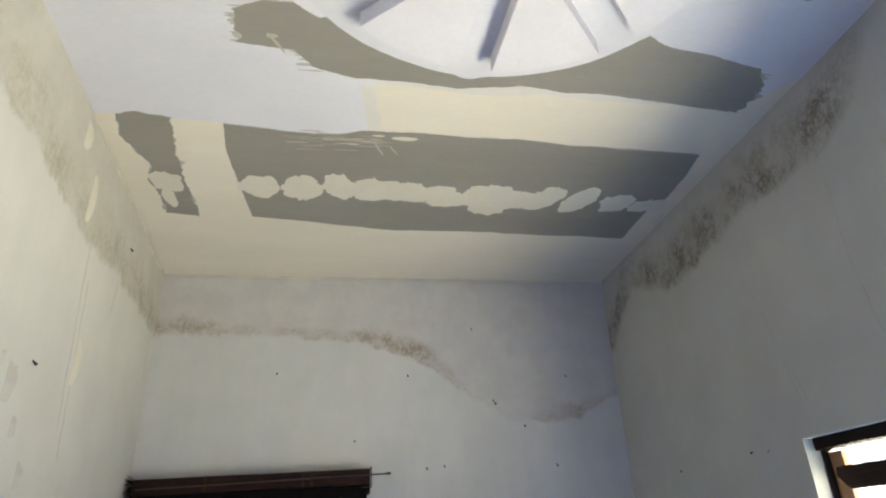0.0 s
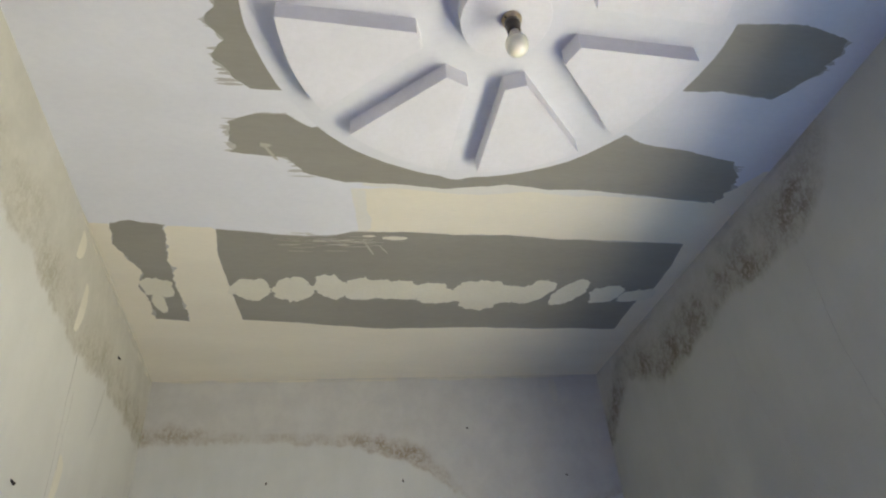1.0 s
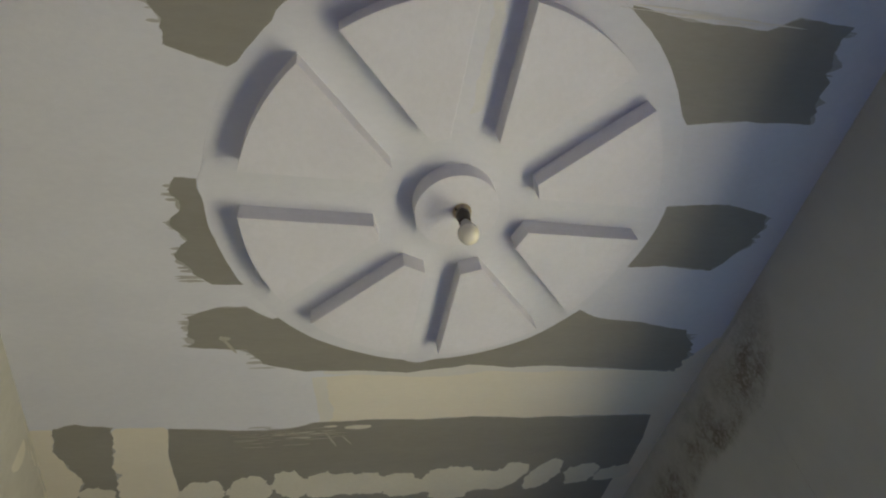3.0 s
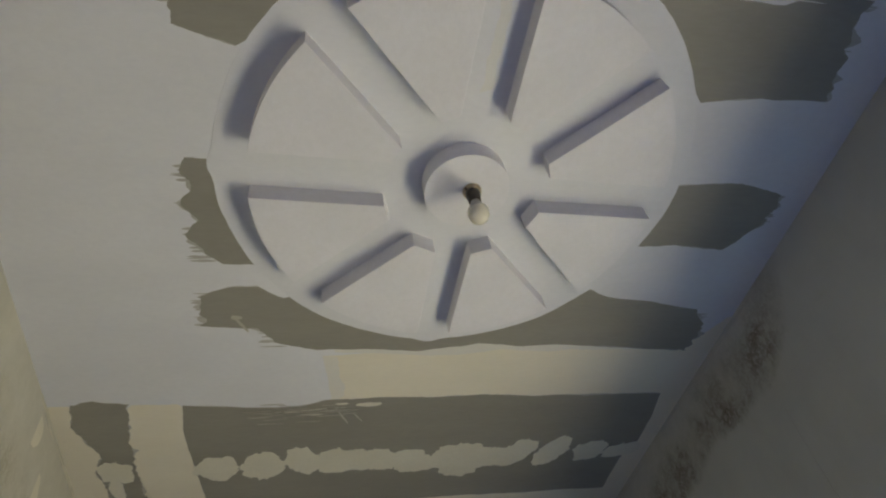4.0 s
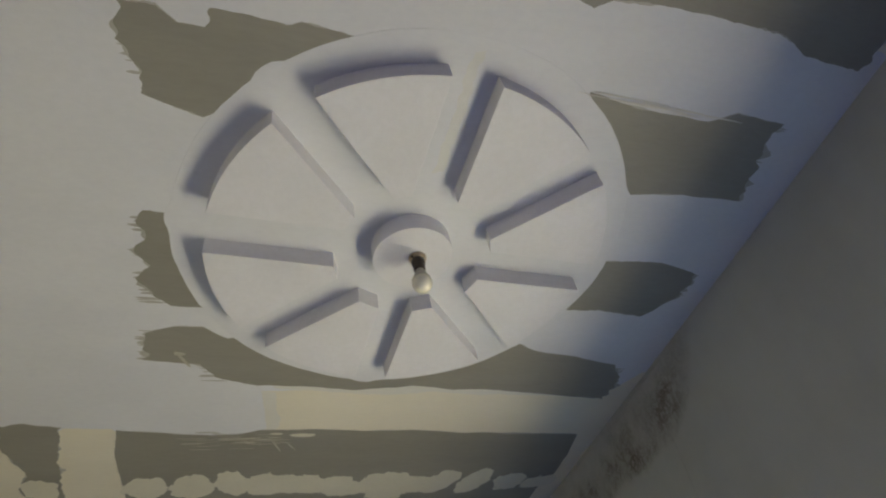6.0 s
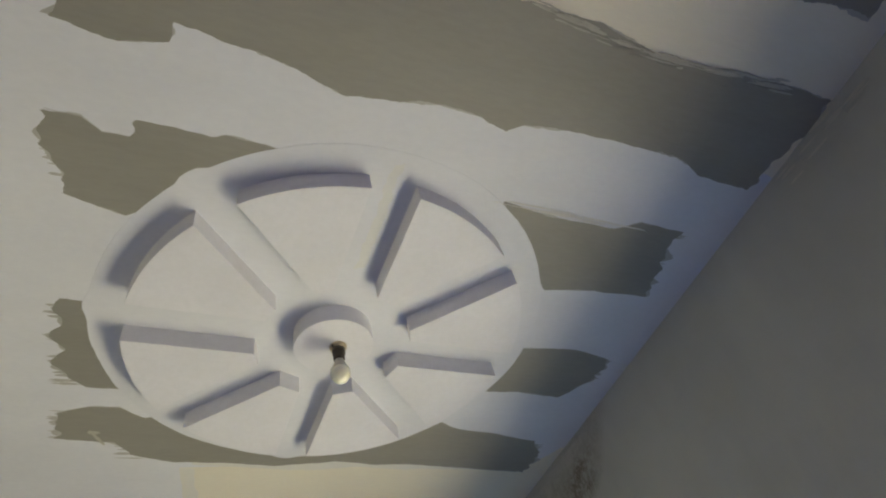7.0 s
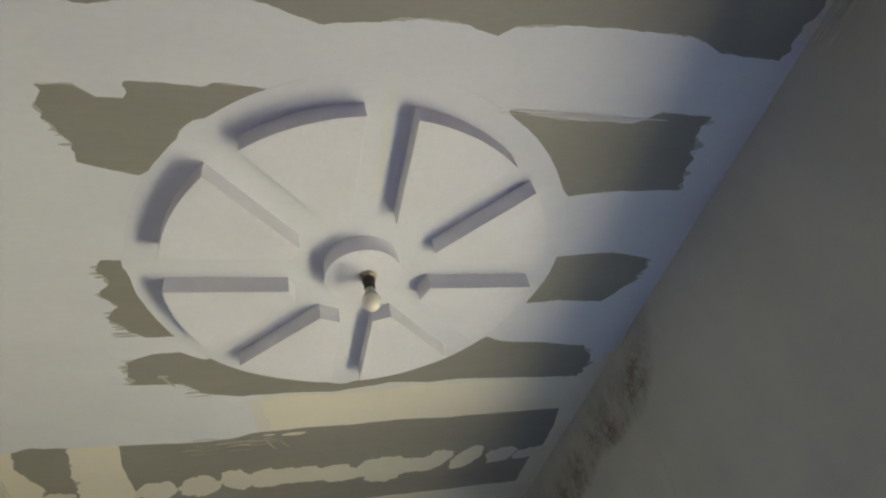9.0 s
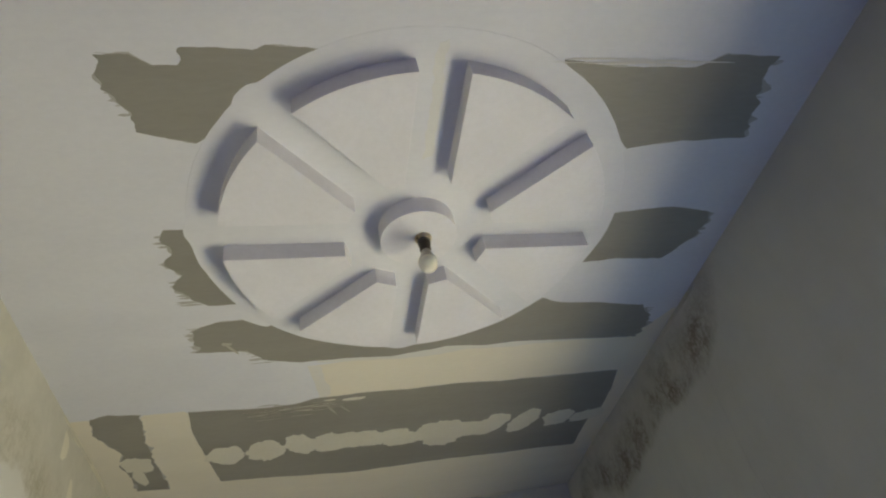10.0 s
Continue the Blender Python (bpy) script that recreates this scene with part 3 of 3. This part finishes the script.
def worn_bar(points, y0, y1, rough):
    """A bar along the window from its outline (along, height), with chipped edges, from depth y0 to y1."""
    out = []
    for k in range(len(points)):
        a, b = Vector(points[k]), Vector(points[(k + 1) % len(points)])
        n = max(1, int((b - a).length / 0.006))
        for j in range(n):
            p = a + (b - a) * (j / n)
            out.append((p.x + rough * noise.noise((p.x * 60, p.y * 60, 3)), p.y + rough * noise.noise((p.x * 90, p.y * 40, 8)) + 0.5 * rough * noise.noise((p.x * 260, p.y, 1))))
    bm = slab(out, -y1, -y0)
    bmesh.ops.rotate(bm, verts=bm.verts, cent=(0, 0, 0), matrix=Matrix.Rotation(radians(90), 3, "X"))
    return bm


part("window_head", worn_bar([(W0 + FR, WIN_Z1 + 0.006), (W0 + FR, WIN_Z1 - 0.038), (W1 - FR, WIN_Z1 - 0.038), (W1 - FR, WIN_Z1 + 0.006)], D0, D1 + 0.026, 0.006), WOOD, window, "chipped dark head of the frame")
part("window_sill", boxed(W0 + FR, W1 - FR, D0, D1, WIN_Z0 + 0.002, WIN_Z0 + 0.04, bevel=0.003), WOOD, window)
for k in (1, 2, 3):
    y = W0 + (W1 - W0) * k / 4
    part("mullion", boxed(y - 0.018, y + 0.018, D0 + 0.004, D1 - 0.004, WIN_Z0 + 0.04, WIN_Z1 - 0.050, bevel=0.003), WOOD, window)
BX = W1 - FR - 0.040
part("transom", worn_bar([(W0 + FR, WIN_Z1 - 0.095), (W0 + FR, WIN_Z1 - 0.162), (BX - 0.035, WIN_Z1 - 0.162), (BX + 0.006, WIN_Z1 - 0.118), (BX, WIN_Z1 - 0.095)], D0 + 0.001, D0 + 0.024, 0.004), REDWOOD, window, "broad dark bar with a chipped slanting end")
part("lit_stile", boxed(W1 - FR - 0.052, W1 - 0.001, D0 - 0.020, D0 - 0.001, WIN_Z0 + 0.042, WIN_Z1 - 0.044, bevel=0.003), TEAK, window, "sunlit orange-brown inner stile")

# glowing panel far behind the window, stands in for the bright open yard
glare = bpy.data.materials.new("glowing_distance")
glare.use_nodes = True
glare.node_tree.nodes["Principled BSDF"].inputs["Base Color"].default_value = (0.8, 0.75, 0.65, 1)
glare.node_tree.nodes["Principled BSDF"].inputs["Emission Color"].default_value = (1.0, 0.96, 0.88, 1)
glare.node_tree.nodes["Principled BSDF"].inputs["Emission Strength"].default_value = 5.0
tagged(part("backdrop", boxed(7.0, 7.1, -6.0, 8.0, -1.0, 7.0), glare), "glowing panel standing in for the bright yard outside the window", "backdrop", kind="structure")

# ---- curtain pelmet and rod on the far wall ----
pelmet = tagged(new("curtain_pelmet"), "dark stained wooden curtain pelmet fixed on the white wall", "pelmet")
pelmet.matrix_world = pose(-0.855, 2.369, 1.895, 0, -1.5, 0)
part("front_board", boxed(-0.54, 0.54, -0.105, -0.090, -0.070, 0.0, bevel=0.003), REDWOOD, pelmet)
part("top_board", boxed(-0.54, 0.54, -0.090, 0.0, -0.015, -0.001, bevel=0.002), WOOD, pelmet)
part("end_board", boxed(-0.54, -0.525, -0.090, 0.0, -0.110, -0.015, bevel=0.002), WOOD, pelmet)
part("end_board", boxed(0.525, 0.54, -0.090, 0.0, -0.110, -0.015, bevel=0.002), WOOD, pelmet)
# shade beneath the pelmet is put into this board's almost black colour
part("back_board", boxed(-0.525, 0.525, -0.060, -0.045, -0.20, -0.015, bevel=0.002), BLACKWOOD, pelmet, "inner board, almost black for the shade under the pelmet")
for x in (0.225, 0.265, -0.22):
    part("cord_tie", boxed(x - 0.004, x + 0.004, -0.1075, -0.1045, -0.071, 0.001), STRAW, pelmet, "pale cord binding")
bm = bmesh.new()
for a, c in (((0.545, -0.112, 0.006), (0.545, -0.112, -0.085)), ((0.545, -0.112, -0.085), (0.50, -0.112, -0.085)), ((0.545, -0.112, 0.006), (0.545, 0.0, 0.006))):
    rod(bm, a, c, 0.0028, 8)
part("wire_bracket", bm, NAIL, pelmet, "black bent wire bracket")
bm = bmesh.new()
rng = random.Random(8)
for k in range(110):
    z, y = rng.uniform(-0.09, 0.005), rng.uniform(-0.10, -0.02)
    rod(bm, (-0.545, y, z), (-0.545 - rng.uniform(0.006, 0.036), y + rng.uniform(-0.016, 0.016), z + rng.uniform(-0.022, 0.016)), 0.0014, 5)
part("frayed_end", bm, BLACKWOOD, pelmet, "frayed dark fibres at the end")
curtain_rod = tagged(new("curtain_rod"), "thin dull steel rod in front of the pelmet", "curtain rod")
curtain_rod.matrix_world = pose(-0.855, 2.255, 1.857, 0, -2.4, 0)
part("rod", rod(bmesh.new(), (-0.52, 0, 0), (0.62, 0, 0), 0.0035, 10), STEEL, curtain_rod)
part("rod_end", rod(bmesh.new(), (0.615, 0, 0), (0.64, 0, 0), 0.0055, 10), STEEL, curtain_rod)

# ---- nails, filler and cracks on the walls ----
def nail(m, k, size=0.85):
    rng = random.Random(100 + k)
    root = tagged(new("nail"), "small rusty nail bent in the plaster wall", "nail", "nails in the walls")
    root.matrix_world = m @ Matrix.Diagonal((size, size, size, 1))
    lean = (rng.uniform(-0.004, 0.004), rng.uniform(-0.022, -0.008))
    bm = bmesh.new()
    rod(bm, (0, 0.01, 0), (lean[0], -0.010, lean[1]), 0.0036, 8)
    part("shank", bm, NAIL, root)
    bm = bmesh.new()
    rod(bm, (lean[0], -0.010, lean[1]), (lean[0] * 1.1, -0.0135, lean[1] * 1.1), 0.0056, 10)
    part("head", bm, NAIL, root)


for k, (x, z) in enumerate([(-0.80, 2.41), (-0.12, 2.40), (0.34, 2.26), (0.345, 2.247), (0.75, 2.39), (0.65, 1.93), (0.06, 1.93), (0.24, 2.66), (-0.39, 2.06), (0.50, 2.13), (-0.03, 1.925)]):
    nail(pose(x, 2.37, z), k)
LEFT_M, RIGHT_M = wall_left.matrix_world.copy(), wall_right.matrix_world.copy()
for k, (y, z) in enumerate([(0.98, 2.09), (1.67, 2.78)]):
    nail(Matrix.Translation((left_x(y), y, z)) @ pose(0, 0, 0, 0, 0, 90), 40 + k)
for k, (y, z) in enumerate([(1.31, 1.835), (1.215, 1.825), (1.847, 1.83)]):
    nail(Matrix.Translation((right_x(y), y, z)) @ pose(0, 0, 0, 0, 0, -90), 50 + k, (0.7, 0.4, 0.55)[k])


def filler(m, w, h, seed, coat=None):
    pts = [(w / 2 * math.cos(2 * math.pi * j / 14), h / 2 * math.sin(2 * math.pi * j / 14)) for j in range(14)]
    ob = part("filler_mark", slab(ragged(pts, seed, 0.006, 0.010), -0.001, 0.001), coat or PUTTY_YELLOW)
    ob.matrix_world = m @ pose(0, 0, 0, 90, 0, 0)
    tagged(ob, "stroke of yellowish filler on the stained wall", "filler mark", "filler marks", "structure")


for k, (y, z, w, h) in enumerate([(0.955, 2.855, 0.085, 0.11), (1.115, 2.70, 0.072, 0.19), (1.31, 2.17, 0.085, 0.16)]):
    filler(Matrix.Translation((left_x(y), y, z)) @ pose(0, 0, 0, 0, 0, 90), w, h, 80 + k)
filler(pose(0.765, 2.37, 2.86), 0.045, 0.15, 90, PALE_FILLER)
for k, (y, z, w, h) in enumerate([(0.85, 1.99, 0.10, 0.10), (0.79, 2.05, 0.05, 0.05), (0.95, 1.90, 0.06, 0.05), (1.06, 1.78, 0.05, 0.09)]):
    ob = part("wall_stain", slab(ragged([(w / 2 * math.cos(2 * math.pi * j / 20), h / 2 * math.sin(2 * math.pi * j / 20)) for j in range(20)], 130 + k, 0.02, 0.03), -0.0005, 0.001), STAIN)
    ob.matrix_world = Matrix.Translation((left_x(y), y, z)) @ pose(0, 0, 0, 90, 0, 90)
    tagged(ob, "dull grey rubbed stain on the off-white wall", "stain", "wall stains", "structure")
streaks("corner_filler", (-1.30, 2.944), (0.95, 2.944), 60, 74, 0.0008, PUTTY_YELLOW, "cream paint lapping from the ceiling onto the wall", 0.003, (0.06, 0.24), (0.006, 0.016), "corner filler", pose(0, 2.37, 0))
CORNER = "streaky filler wiped along the joint under the ceiling"
LEFT_FACE = Matrix.Translation((left_x(0), 0, 0)) @ Matrix.Rotation(math.atan2((LEFT_B - LEFT_A).y, (LEFT_B - LEFT_A).x), 4, "Z")
RIGHT_FACE = Matrix.Translation((right_x(0), 0, 0)) @ Matrix.Rotation(math.atan2((RIGHT_A - RIGHT_B).y, (RIGHT_A - RIGHT_B).x), 4, "Z")
streaks("corner_filler", (0.90, 2.938), (2.3, 2.938), 60, 70, 0.0008, PUTTY_YELLOW, CORNER, 0.008, (0.03, 0.16), (0.003, 0.012), "corner filler", LEFT_FACE)
streaks("corner_filler", (0.82, 2.925), (1.12, 2.905), 26, 72, 0.0008, PALE_FILLER, CORNER, 0.016, (0.03, 0.10), (0.004, 0.012), "corner filler", RIGHT_FACE)
streaks("corner_filler", (-2.3, 2.935), (-0.45, 2.93), 36, 73, 0.0008, OLD_FILLER, CORNER, 0.012, (0.04, 0.16), (0.004, 0.010), "corner filler", RIGHT_FACE)


def crack(m, a, b, seed, w=0.0016):
    """A thin dark line scratched down the plaster, from a to b (along the wall, height)."""
    bm = bmesh.new()
    n, row = 26, []
    for j in range(n + 1):
        f = j / n
        x, z = a[0] + (b[0] - a[0]) * f + 0.008 * noise.noise((f * 6, seed, 0)), a[1] + (b[1] - a[1]) * f
        t = w * (0.25 + abs(noise.noise((f * 9, seed, 4))) * 1.6)
        row.append((bm.verts.new((x - t / 2, -0.0006, z)), bm.verts.new((x + t / 2, -0.0006, z))))
    for p, q in zip(row, row[1:]):
        bm.faces.new((p[0], p[1], q[1], q[0]))
    res = bmesh.ops.extrude_face_region(bm, geom=bm.faces[:])
    bmesh.ops.translate(bm, verts=[v for v in res["geom"] if isinstance(v, bmesh.types.BMVert)], vec=(0, 0.002, 0))
    bmesh.ops.recalc_face_normals(bm, faces=bm.faces)
    ob = part("plaster_crack", bm, CRACK)
    ob.matrix_world = m
    tagged(ob, "thin grey crack running down the plaster", "crack", "plaster cracks", "structure")


for k, (a, c) in enumerate([((1.22, 2.56), (1.30, 1.95)), ((1.28, 2.45), (1.36, 1.85)), ((1.62, 2.60), (1.58, 2.40))]):
    crack(LEFT_M @ Matrix.Translation((2.4, 0, 0)), a, c, k)
for k, (a, c) in enumerate([((0.60, 2.68), (0.62, 2.30)), ((0.62, 2.30), (0.585, 2.02)), ((1.12, 2.50), (0.98, 1.92)), ((1.06, 2.30), (0.96, 1.95))]):
    crack(RIGHT_M @ Matrix.Translation((2.4, 0, 0)) @ Matrix.Diagonal((1, -1, 1, 1)), a, c, 10 + k, 0.0012)
